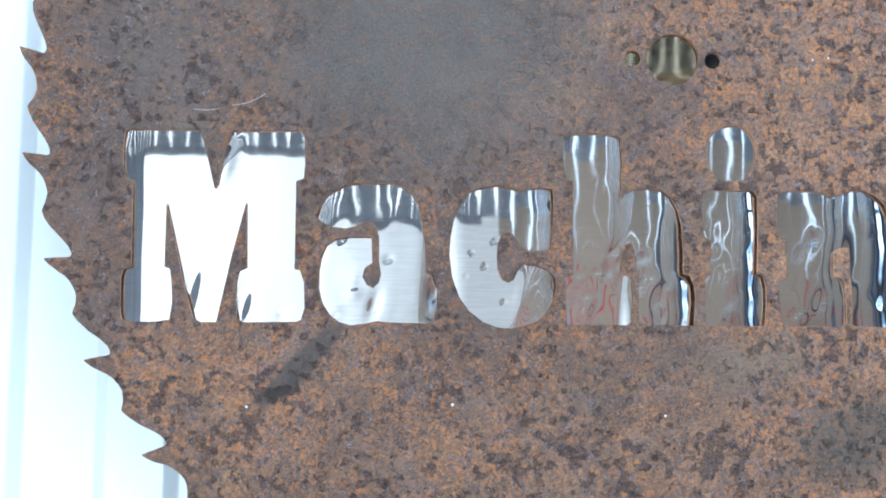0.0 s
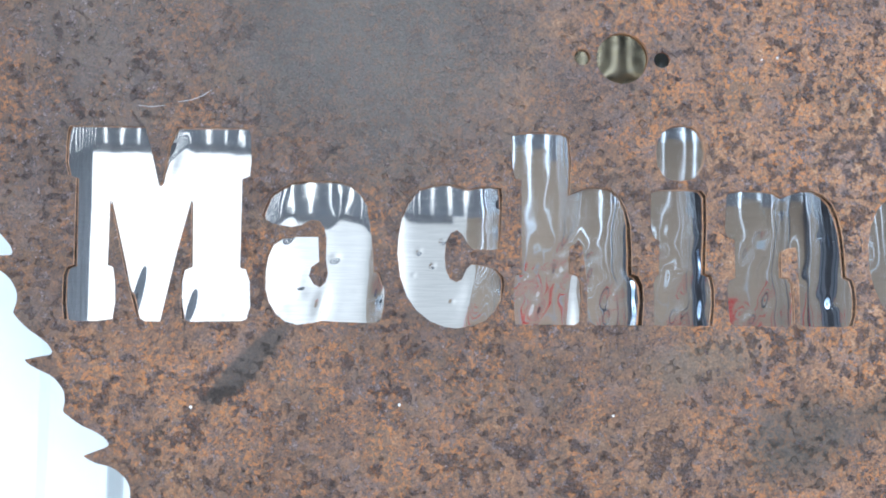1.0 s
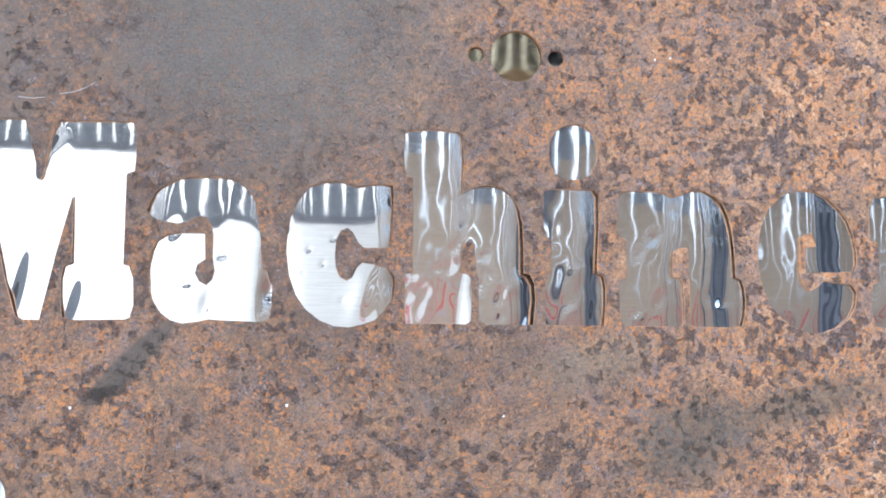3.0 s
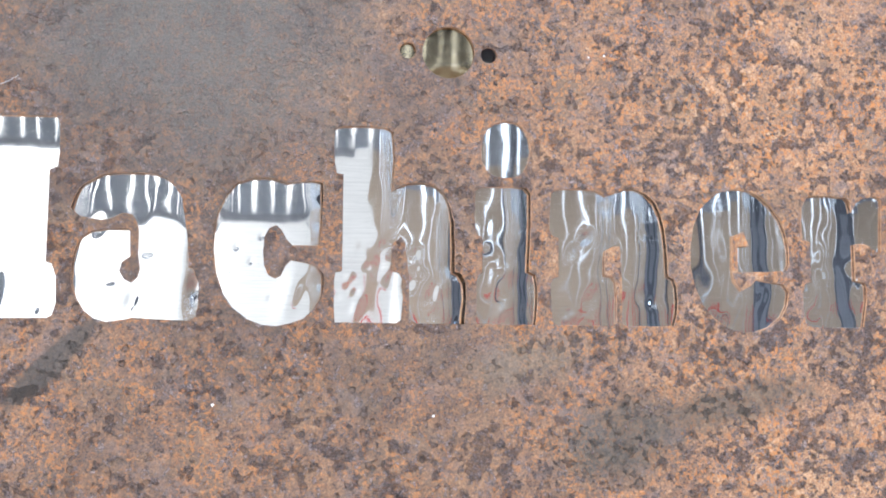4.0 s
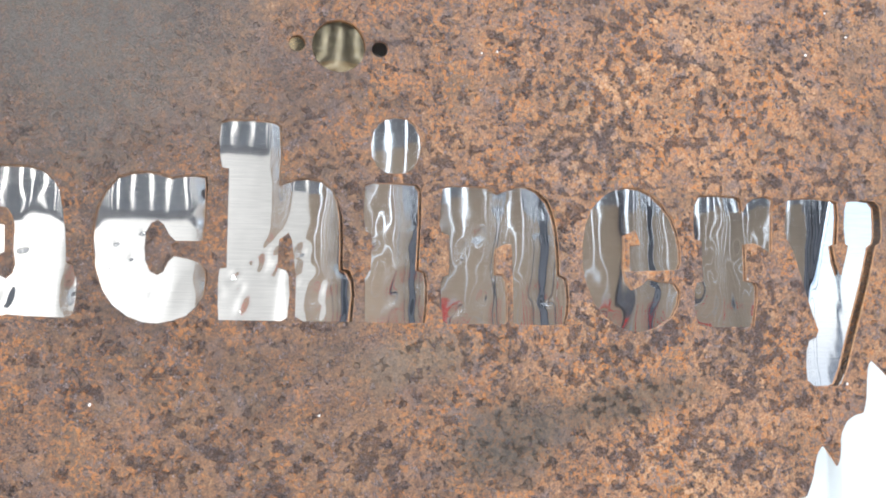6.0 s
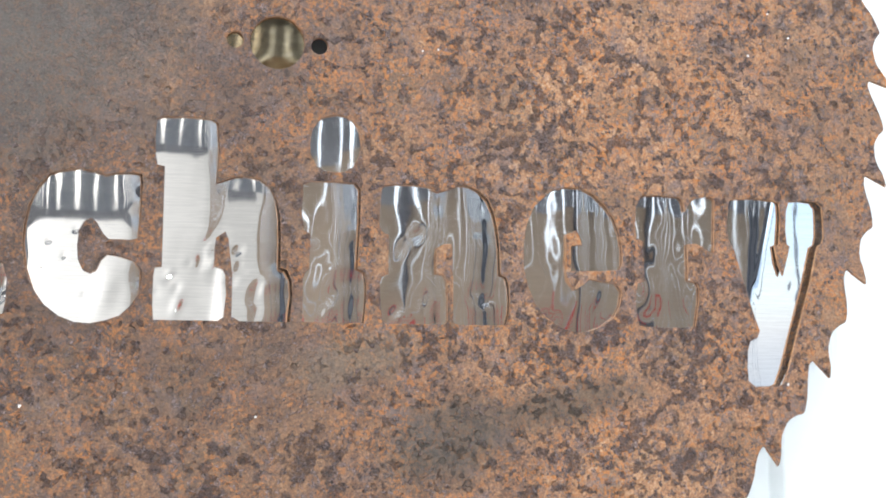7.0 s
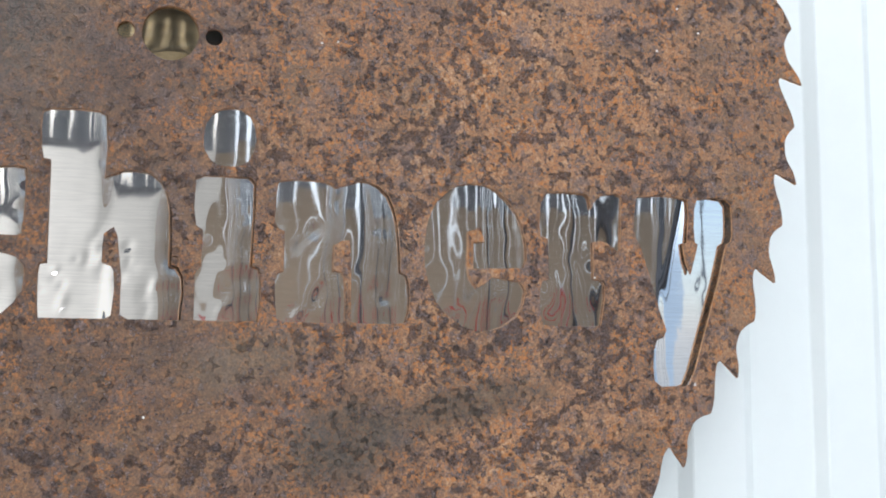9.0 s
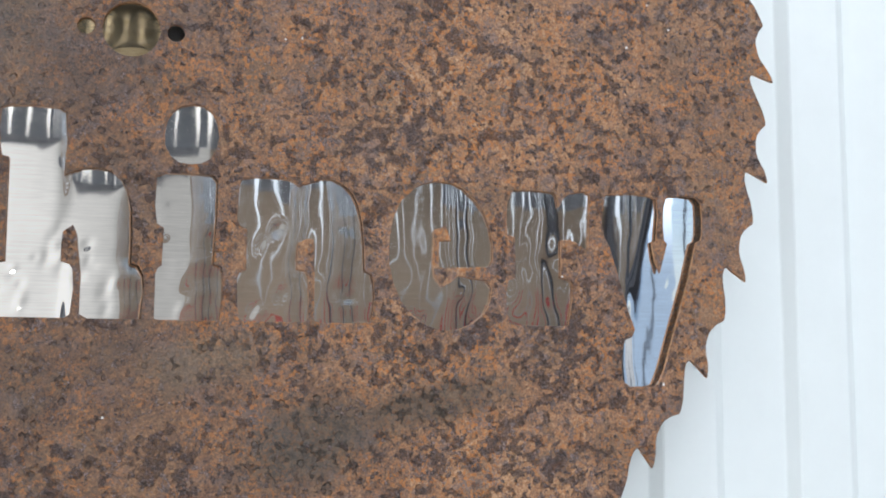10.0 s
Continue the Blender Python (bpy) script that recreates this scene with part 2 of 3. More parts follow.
def crust_scab():
    n = Net("dark_rust_crust")
    crumb, micro = n.noise(360, 5, 0.72), n.noise(1050, 3, 0.7)
    both = n.math("MULTIPLY_ADD", micro, 0.9, n.math("SUBTRACT", crumb, 0.45))
    c = n.ramp(both, [(0.22, (0.040, 0.032, 0.033)), (0.50, (0.135, 0.100, 0.096)), (0.78, (0.320, 0.225, 0.190))])
    return n.finish(c, 0.40, 0.0, n.math("MULTIPLY_ADD", micro, 0.3, crumb), 0.003, 1.0)


RUST, EDGE, MIRROR, TARNISHED = rust(), cut_edge(), polished(), tarnished()
WHITE = painted("white_painted_sheet_metal", (0.750, 0.812, 0.822), 0.32, 0.02, 2.0, (1, 1, 0.15), 0.0003)
TAUPE = painted("taupe_painted_siding", (0.420, 0.328, 0.245), 0.55, 0.10, 1.2, (1, 1, 0.2))
DARK_BOARD = painted("dark_slate_board", (0.120, 0.124, 0.145), 0.6, 0.2, 2.0, (6, 6, 0.3))
PALE_BOARD = painted("pale_blue_board", (0.285, 0.305, 0.345), 0.6, 0.15, 2.0, (6, 6, 0.3))
SHADED_BOARD = painted("blue_grey_shade_board", (0.250, 0.255, 0.280), 0.6, 0.15, 2.0, (6, 6, 0.3))
CONCRETE = painted("worn_concrete", (0.26, 0.25, 0.235), 0.75, 0.15, 1.0)
CEILING = painted("grey_roof_sheet", (0.30, 0.31, 0.33), 0.5, 0.1, 1.0)
RED = painted("red_enamel", (0.50, 0.038, 0.034), 0.4, 0.1)
STEEL = painted("galvanised_steel", (0.40, 0.41, 0.42), 0.4, 0.1, 6)
FLECK = painted("white_paint_fleck", (0.75, 0.73, 0.70), 0.6, 0.05, 60)
CRUST = crust_scab()
DAYLIGHT = daylight()


# ---- mesh helpers ----
def part(name, bm, material, parent=None, label="", smooth=False):
    me = bpy.data.meshes.new(name)
    bmesh.ops.recalc_face_normals(bm, faces=bm.faces)
    bm.to_mesh(me)
    bm.free()
    for mt in material if isinstance(material, (list, tuple)) else [material]:
        me.materials.append(mt)
    if smooth:
        me.polygons.foreach_set("use_smooth", [True] * len(me.polygons))
    ob = new(name, me)
    if parent is not None:
        ob.parent = parent
    if label:
        tagged(ob, label)
    return ob


def box(bm, x0, x1, y0, y1, z0, z1, bevel=0.0):
    m = Matrix.LocRotScale(((x0 + x1) / 2, (y0 + y1) / 2, (z0 + z1) / 2), None, (x1 - x0, y1 - y0, z1 - z0))
    made = bmesh.ops.create_cube(bm, size=1.0, matrix=m)
    if bevel:
        edges = list({e for v in made["verts"] for e in v.link_edges})
        bmesh.ops.bevel(bm, geom=edges, offset=bevel, segments=1, affect="EDGES")
    return bm


def boxed(name, span, material, parent=None, bevel=0.0, label=""):
    return part(name, box(bmesh.new(), *span, bevel), material, parent, label)


def signed_area(loop):
    return sum(a[0] * b[1] - b[0] * a[1] for a, b in zip(loop, loop[1:] + loop[:1])) / 2


def inset(loop, amount, still=()):
    """A counter-clockwise loop moved to its left by amount; the vertices in still stay."""
    out = []
    for i, p in enumerate(loop):
        if i in still:
            out.append(p)
            continue
        a, b = Vector(loop[i - 1]), Vector(loop[(i + 1) % len(loop)])
        d1, d2 = (Vector(p) - a).normalized(), (b - Vector(p)).normalized()
        n1, n2 = Vector((-d1.y, d1.x)), Vector((-d2.y, d2.x))
        s = n1 + n2
        s = s / max(s.dot(n1), 0.35)
        out.append((p[0] + s.x * amount, p[1] + s.y * amount))
    return out


def slab(loops, thick, chamfer=0.0005, still=()):
    """A flat plate in x and z, its face at y = 0 and its back at y = thick. The first loop is the outline, the others are holes.
    Its rims are chamfered and take the second material."""
    bm = bmesh.new()
    fronts, backs = [], []
    for k, loop in enumerate(loops):
        if (signed_area(loop) > 0) != (k == 0):
            loop = loop[::-1]
        rings = [[bm.verts.new((x, y, z)) for x, z in ring] for ring, y in (
            (inset(loop, chamfer, still if k == 0 else ()), 0.0), (loop, chamfer * 0.9), (loop, thick))]
        count = len(loop)
        for r0, r1, slot in ((rings[0], rings[1], 0), (rings[1], rings[2], 1)):
            for i in range(count):
                f = bm.faces.new((r0[i], r0[(i + 1) % count], r1[(i + 1) % count], r1[i]))
                f.material_index = slot
        for ring, edges in ((rings[0], fronts), (rings[2], backs)):
            edges.extend(bm.edges.get((ring[i], ring[(i + 1) % count])) for i in range(count))
    for edges in (fronts, backs):
        bmesh.ops.triangle_fill(bm, use_beauty=True, use_dissolve=False, edges=edges)
    return bm


# ---- the saw blade ----
TEETH, PITCH, FIRST_TIP = 38, 360.0 / 38, 8.95
THICK = 0.0032
GLYPHS = {}     # outlines cut through the blade, in millimetres from the arbor hole
GLYPHS["capital_m"] = [
    (-514, -73), (-446, -73), (-440, -92), (-431, -128), (-428, -124), (-423, -90), (-415, -74), (-351, -73),
    (-348, -80), (-347, -104), (-348, -118), (-355, -121), (-355, -203), (-350, -204), (-346, -216),
    (-345, -239), (-348, -250), (-352, -252), (-400, -253), (-407, -250), (-408, -237), (-409, -216),
    (-407, -205), (-400, -202), (-401, -141), (-413, -190), (-426, -253), (-442, -253), (-447, -250),
    (-457, -217), (-475, -142), (-475, -202), (-470, -204), (-468, -217), (-467, -235), (-469, -251),
    (-482, -253), (-506, -253), (-513, -251), (-515, -238), (-515, -212), (-513, -205), (-506, -202),
    (-507, -121), (-514, -119), (-517, -106), (-517, -87), (-516, -76),]
GLYPHS["a"] = [
    (-309, -124), (-294, -122), (-268, -122), (-256, -125), (-246, -133), (-240, -143), (-237, -159),
    (-234, -178), (-232, -205), (-227, -207), (-223, -220), (-223, -238), (-225, -250), (-232, -253),
    (-266, -252), (-279, -251), (-287, -253), (-302, -255), (-313, -252), (-322, -245), (-329, -234),
    (-333, -221), (-333, -205), (-331, -192), (-326, -181), (-317, -175), (-304, -173), (-284, -173),
    (-283, -197), (-290, -202), (-292, -210), (-288, -217), (-282, -220), (-277, -215), (-275, -207),
    (-277, -194), (-277, -173), (-279, -165), (-283, -159), (-291, -158), (-300, -163), (-309, -165),
    (-326, -162), (-334, -157), (-336, -154), (-333, -145), (-329, -137), (-325, -133),]
GLYPHS["c"] = [
    (-192, -129), (-180, -125), (-167, -123), (-156, -125), (-146, -128), (-138, -126), (-125, -125),
    (-115, -126), (-114, -134), (-115, -166), (-117, -183), (-122, -184), (-141, -184), (-146, -179),
    (-151, -170), (-156, -166), (-162, -169), (-166, -177), (-167, -190), (-166, -202), (-162, -211),
    (-156, -214), (-151, -211), (-147, -202), (-142, -197), (-130, -199), (-120, -202), (-113, -209),
    (-112, -216), (-114, -230), (-121, -241), (-130, -250), (-141, -254), (-154, -257), (-167, -256),
    (-180, -251), (-193, -241), (-202, -228), (-209, -209), (-212, -188), (-211, -172), (-208, -156),
    (-201, -141),]
GLYPHS["h"] = [
    (-104, -76), (-98, -74), (-79, -73), (-58, -74), (-51, -77), (-49, -101), (-51, -132), (-45, -129),
    (-36, -125), (-25, -124), (-13, -126), (-4, -133), (2, -144), (6, -159), (7, -181), (7, -205), (13, -207),
    (17, -215), (18, -229), (16, -253), (-28, -253), (-35, -249), (-35, -213), (-37, -197), (-39, -181),
    (-42, -174), (-50, -180), (-51, -190), (-51, -205), (-44, -207), (-41, -212), (-40, -229), (-42, -250),
    (-47, -253), (-102, -253), (-103, -240), (-103, -214), (-102, -207), (-96, -206), (-96, -118), (-102, -117),
    (-104, -107), (-105, -91),]
GLYPHS["i_dot"] = [
    (55, -64), (64, -65), (72, -71), (76, -79), (78, -90), (76, -101), (71, -111), (63, -116), (54, -117),
    (44, -116), (37, -111), (32, -102), (31, -91), (33, -79), (38, -71), (45, -66),]
GLYPHS["i"] = [
    (26, -129), (33, -126), (54, -126), (74, -126), (78, -131), (78, -159), (76, -204), (82, -207), (84, -218),
    (84, -233), (82, -253), (30, -253), (27, -252), (27, -236), (27, -213), (29, -208), (32, -206), (33, -174),
    (27, -170), (25, -155),]
GLYPHS["n"] = [
    (99, -128), (110, -126), (128, -126), (140, -127), (150, -132), (158, -129), (169, -125), (179, -125),
    (189, -129), (198, -137), (203, -149), (206, -162), (208, -180), (209, -206), (215, -209), (217, -217),
    (218, -229), (217, -242), (214, -252), (197, -253), (169, -253), (164, -251), (164, -215), (163, -184),
    (162, -179), (156, -179), (149, -183), (148, -190), (148, -207), (155, -208), (158, -213), (159, -231),
    (159, -250), (156, -253), (130, -253), (102, -253), (98, -250), (97, -237), (96, -217), (98, -211),
    (104, -208), (104, -172), (98, -170), (95, -164), (96, -146), (97, -132),]
GLYPHS["e"] = [
    (254, -129), (264, -124), (275, -122), (289, -123), (300, -128), (311, -138), (320, -150), (325, -163),
    (328, -179), (328, -192), (325, -199), (277, -201), (277, -177), (288, -176), (283, -162), (272, -167),
    (272, -181), (271, -197), (273, -210), (280, -219), (289, -214), (295, -208), (308, -210), (322, -212),
    (327, -219), (325, -232), (319, -243), (308, -252), (294, -257), (280, -258), (267, -254), (253, -245),
    (242, -232), (235, -216), (231, -198), (231, -177), (234, -158), (241, -142),]
GLYPHS["r"] = [
    (348, -127), (365, -126), (387, -127), (390, -130), (392, -141), (397, -132), (405, -127), (417, -125),
    (423, -128), (422, -154), (421, -180), (418, -180), (410, -174), (402, -171), (394, -172), (394, -207),
    (403, -209), (405, -213), (405, -226), (401, -251), (389, -252), (355, -252), (344, -251), (341, -235),
    (341, -221), (343, -211), (350, -209), (349, -171), (342, -168), (341, -157), (342, -138),]
GLYPHS["y"] = [
    (439, -127), (467, -125), (487, -127), (491, -129), (492, -143), (490, -169), (485, -171), (488, -188),
    (493, -200), (499, -179), (501, -171), (498, -169), (497, -154), (498, -137), (501, -127), (518, -125),
    (532, -126), (537, -131), (538, -147), (538, -160), (536, -167), (531, -170), (522, -206), (505, -261),
    (496, -291), (490, -305), (485, -307), (462, -308), (454, -302), (453, -289), (454, -273), (457, -264),
    (464, -261), (467, -254), (461, -238), (453, -211), (442, -175), (437, -167), (435, -154), (437, -134),]
GLYPHS = {k: [(x / 1000, z / 1000) for x, z in v] for k, v in GLYPHS.items()}


def tooth_outline(k, rng):
    """The outline from one tip to just before the next, counter-clockwise: tip, scooped back, shoulder, gullet, hooked face.
    Returns the tooth's own points and the plate's points that follow them."""
    a0 = FIRST_TIP + k * PITCH
    j = [rng.uniform(-1, 1) for _ in range(8)]

    def at(da, r):
        a = radians(a0 + da)
        r += 3.5 * math.cos(a) ** 2 - 1.5      # the blade has worn a little out of round
        return (r / 1000 * math.cos(a), r / 1000 * math.sin(a))

    face = [at(0.56 + 0.03 * j[0], 594.6), at(0.42 + 0.03 * j[1], 599.0), at(0.26, 604.5 + 0.5 * j[2]), at(0.12, 610.0)]
    tip = [at(-0.03, 615.2 + 0.8 * j[3]), at(0.06, 615.6 + 0.8 * j[3])]
    back = [at(0.55, 613.6 + 0.6 * j[3]), at(1.1, 610.6 + 0.5 * j[4]), at(1.55, 606.9), at(2.0, 603.4), at(2.5, 600.9), at(3.1, 599.4)]
    rest = [at(3.55, 599.0), at(3.95, 599.2), at(4.4, 600.9 + 0.4 * j[5]), at(4.8, 603.4), at(5.15, 606.6 + 0.5 * j[6]),
            at(5.34, 608.1 + 0.6 * j[6]), at(5.55, 608.0 + 0.6 * j[6]), at(6.1, 606.6), at(6.7, 604.2), at(7.4, 600.6 + 0.5 * j[7]),
            at(8.1, 596.6), at(8.7, 593.6), at(9.2, 591.6), at(9.6, 590.9 + 0.5 * j[7]), at(9.88, 591.4), at(10.02, 592.8)]
    return face + tip + back, rest


def disc(x, z, r, count=40):
    return [(x + r * math.cos(2 * math.pi * i / count), z + r * math.sin(2 * math.pi * i / count)) for i in range(count)]


def ripple(letter, x, z):
    """How far the thin sheet behind one letter bulges (metres): long upright waves, dents, creases and a lift along its rim."""
    ox, amp, tilt_x, tilts, mottle, dents, creases, x0, x1 = letter
    h = 0.00019 * amp * noise.noise(Vector((x * 15 + ox, z * 4.5, ox * 0.7)))
    h += 0.000030 * amp * noise.noise(Vector((x * 42 + ox * 2, z * 17, ox)))
    v = Vector((x * 75 + ox * 3, z * 48, ox))
    n = noise.noise(v)
    h += 0.000014 * amp * n * abs(n)
    # hammered by the cutter: worst towards the foot of the letter
    low = min(1.0, max(0.0, (-0.135 - z) / 0.06))
    if mottle and low:
        h += mottle * low * noise.noise(Vector((x * 52 + ox, z * 44, ox * 1.3)))
    h += tilt_x * (x - (x0 + x1) / 2)
    for edge, tilt, bend in tilts:
        # each part of the sheet left of an edge leans by its own tilt and bends back above z = -0.15
        w = 1.0 / (1.0 + math.exp(min(60.0, (x - edge) / 0.0025)))
        up = max(0.0, z + 0.15)
        h += w * (tilt * (z + 0.165) + bend * up * up)
    for dx, dz, size, tall, depth in dents:
        lean = (x - dx) - 0.25 * (z - dz)
        q = (lean / size) ** 2 + ((z - dz) / (size * tall)) ** 2
        if q < 6:
            h += depth * math.exp(-q)
    # creases turn a narrow upright strip of the sheet to one side
    for cx, wide, slope in creases:
        cx += 0.005 * noise.noise(Vector((cx * 50, z * 16, ox))) + 0.0025 * noise.noise(Vector((cx * 90, z * 55, ox)))
        h += slope * wide * 0.886 * math.erf((x - cx) / wide)
    return h


def mirror_panel(name, loop_names, seed, parent, label, amp=1.0, tilt_x=0.0, tilts=(), mottle=0.0, curl=0.0, step=0.0013, material=None,
                 deep=0, extra=(), creases=(), left_curl=0.0):
    pts = [p for n in loop_names for p in GLYPHS[n]]
    x0, x1 = min(p[0] for p in pts), max(p[0] for p in pts)
    z0, z1 = min(p[1] for p in pts) - 0.004, max(p[1] for p in pts) + 0.004
    rng = random.Random(seed)
    dents = [(rng.uniform(x0, x1), rng.uniform(z0, z1), rng.uniform(0.0035, 0.007), rng.uniform(1.2, 3.2), rng.choice((-1, 1)) * rng.uniform(0.000008, 0.000028))
             for _ in range(int(5 * (x1 - x0) / 0.1 * amp))]
    for _ in range(deep):
        size = rng.uniform(0.0028, 0.0060)
        dents.append((rng.uniform(x0, x1), rng.uniform(z0, min(z1, -0.165)), size, rng.uniform(0.8, 2.2), rng.choice((-1, 1)) * size * rng.uniform(0.018, 0.062)))
    dents += list(extra)
    letter = (seed * 3.7, amp, tilt_x, tilts, mottle, dents, creases, x0, x1)
    x0, x1 = x0 - 0.004, x1 + 0.004
    nx, nz = int((x1 - x0) / step) + 1, int((z1 - z0) / step) + 1
    bm = bmesh.new()
    grid = []
    for i in range(nx + 1):
        row = []
        for k in range(nz + 1):
            x, z = x0 + (x1 - x0) * i / nx, z0 + (z1 - z0) * k / nz
            h = ripple(letter, x, z)
            e = max(0.0, x0 + 0.030 - x)
            h += left_curl * e * e * (1 + 0.3 * noise.noise(Vector((z * 14, 4, 1))))
            if curl:
                e = max(0.0, x - 0.450 - 0.23 * (z + 0.26))
                h += curl * (math.hypot(e, 0.005) - 0.005) + 0.000004 * min(1.0, e / 0.02) * noise.noise(Vector(((x + 0.42 * z) * 120, z * 8, 1)))
            row.append(bm.verts.new((x, h, z)))
        grid.append(row)
    seat = THICK + 0.0005 - min(v.co.y for v in bm.verts)
    for v in bm.verts:
        v.co.y += seat
    for i in range(nx):
        for k in range(nz):
            if math.hypot(grid[i][k].co.x, grid[i][k].co.z) > 0.578:
                continue
            bm.faces.new((grid[i][k], grid[i + 1][k], grid[i + 1][k + 1], grid[i][k + 1]))
    return part(name, bm, material or MIRROR, parent, label, smooth=True)


def inside(x, z, loop):
    hit = False
    for (x0, z0), (x1, z1) in zip(loop, loop[1:] + loop[:1]):
        if (z0 > z) != (z1 > z) and x < x0 + (z - z0) / (z1 - z0) * (x1 - x0):
            hit = not hit
    return hit


def scabs(rng):
    """Small irregular lumps of crust crowded into patches, clear of the letters and holes."""
    ball = bmesh.new()
    bmesh.ops.create_icosphere(ball, subdivisions=1, radius=1.0)
    shape, sides = [v.co.copy() for v in ball.verts], [[v.index for v in f.verts] for f in ball.faces]
    ball.free()
    boxes = [(min(p[0] for p in g) - 0.005, max(p[0] for p in g) + 0.005, min(p[1] for p in g) - 0.005, max(p[1] for p in g) + 0.005, g) for g in GLYPHS.values()]
    spots = [(0.563, -0.071, 0.0032), (0.432, -0.31, 0.0030), (0.575, -0.086, 0.0028)]
    while len(spots) < 5200:
        x, z = rng.uniform(-0.58, 0.59), rng.uniform(-0.50, 0.12)
        if math.hypot(x, z) > 0.587 or math.hypot(x, z) < 0.055:
            continue
        patch = noise.noise(Vector((x * 62, z * 62, 5))) + 0.6 * noise.noise(Vector((x * 17, z * 17, 9))) + 0.45 * noise.noise(Vector((x * 150, z * 150, 2)))
        if patch < 0.62 - 0.42 * min(1.0, max(0.0, (x + 0.25) / 0.6)):
            if rng.random() > 0.02:
                continue
        bare = math.hypot((x + 0.235) / 0.15, (z - 0.02) / 0.12) + 0.5 * noise.noise(Vector((x * 20, z * 20, 2)))
        if bare < 0.95:
            continue
        r = 0.0006 + 0.0016 * rng.random() ** 2.5
        e = r * 1.6
        if any(b[0] < x < b[1] and b[2] < z < b[3] and any(inside(x + dx * e, z + dz * e, b[4]) for dx, dz in ((0, 0), (1, 0), (-1, 0), (0, 1), (0, -1))) for b in boxes):
            continue
        spots.append((x, z, r))
    verts, faces = [], []
    for x, z, r in spots:
        a, b, turn, lift, seed = rng.uniform(0.8, 1.3), rng.uniform(0.6, 1.1), rng.uniform(0, 3), rng.uniform(0.35, 0.65), rng.uniform(0, 99)
        c0, s0, first = r * math.cos(turn), r * math.sin(turn), len(verts)
        for c in shape:
            k = 1 + 0.7 * noise.noise(c * 1.6 + Vector((seed, 0, 0)))
            u, w = c.x * a * k, c.z * b * k
            verts.append((x + u * c0 - w * s0, c.y * r * lift * k, z + u * s0 + w * c0))
        faces.extend([first + i for i in f] for f in sides)
    me = bmesh.new()
    data = bpy.data.meshes.new("rust_scab")
    data.from_pydata(verts, [], faces)
    me.from_mesh(data)
    bpy.data.meshes.remove(data)
    return me


def build_blade():
    blade = tagged(new("saw_blade"), "large rusted saw blade with cut-out letters on a white wall", "saw blade")
    blade.matrix_world = Matrix.Translation((0, 0, HUB))
    rng = random.Random(11)
    outline, teeth = [], []
    for k in range(TEETH):
        tooth, rest = tooth_outline(k, rng)
        teeth.append(tooth)
        outline += [tooth[0], tooth[-1]] + rest
    still = {i for i in range(len(outline)) if i % 18 in (0, 1)}
    holes = [disc(0, 0, 0.0245, 64), disc(-0.038, 0.0005, 0.0075, 28), disc(0.038, -0.001, 0.0075, 28)]
    # plate: outline, letters, arbor hole and the two pin holes
    part("plate", slab([outline] + list(GLYPHS.values()) + holes, THICK, 0.0005, still), [RUST, EDGE], blade,
         "pitted brown and orange rusted steel disc")
    for tooth in teeth:
        part("tooth", slab([tooth], THICK, 0.0005, {0, len(tooth) - 1}), [RUST, EDGE], blade)
    panel = lambda *a, **k: mirror_panel("letter", *a, **k)
    panel(["capital_m"], 3, blade, "letter M of polished rippled sheet steel", amp=0.7, tilts=((9, -0.020, 0),), left_curl=1.0,
          extra=((-0.405, -0.238, 0.008, 2.8, 0.0008), (-0.366, -0.246, 0.006, 1.2, 0.0003), (-0.421, -0.105, 0.007, 2.5, -0.0008), (-0.455, -0.235, 0.006, 5.0, 0.0007)))
    panel(["a"], 5, blade, "letter a of polished rippled sheet steel", amp=0.9, tilts=((9, 0.012, 0),), deep=7, mottle=0.00006,
          extra=((-0.322, -0.208, 0.013, 1.0, 0.00036), (-0.300, -0.226, 0.007, 0.9, -0.00030), (-0.281, -0.236, 0.006, 2.2, 0.0006), (-0.227, -0.228, 0.006, 3.0, 0.0009)),
          creases=((-0.337, 0.008, -0.14), (-0.229, 0.008, 0.14)))
    panel(["c"], 8, blade, "letter c of polished rippled sheet steel", amp=0.75, tilts=((9, 0.011, 0),),
          extra=((-0.191, -0.186, 0.0024, 1.2, 0.00013), (-0.169, -0.176, 0.0022, 1.0, 0.00012), (-0.178, -0.199, 0.0024, 1.3, 0.00013), (-0.196, -0.208, 0.002, 1.0, 0.0001), (-0.160, -0.232, 0.0024, 1.0, 0.00012), (-0.143, -0.228, 0.010, 2.2, -0.00045),), creases=((-0.217, 0.013, -0.14), (-0.109, 0.009, 0.24)))
    panel(["h"], 13, blade, "letter h of polished rippled sheet steel", amp=0.9, tilt_x=-0.008, tilts=((-0.048, -0.020, 0), (9, 0.0, 0)), deep=16, mottle=0.00009,
          extra=((-0.014, -0.228, 0.006, 1.8, 0.0003), (-0.060, -0.190, 0.005, 2.0, 0.0003), (-0.030, -0.190, 0.005, 1.2, 0.00026)),
          creases=((-0.052, 0.006, 0.05), (0.007, 0.009, 0.22)))
    mirror_panel("letter_dot", ["i_dot"], 23, blade, "dot of the letter i of polished sheet steel", amp=0.7, tilts=((9, -0.018, 0),))
    panel(["i"], 21, blade, "letter i of polished rippled sheet steel", amp=0.9, tilts=((9, 0.0, -0.18),), deep=10, mottle=0.00012,
          creases=((0.073, 0.010, 0.17),))
    panel(["n"], 34, blade, "letter n of polished rippled sheet steel", amp=1.0, deep=9, mottle=0.00007, creases=((0.150, 0.005, 0.07), (0.194, 0.010, 0.11)))
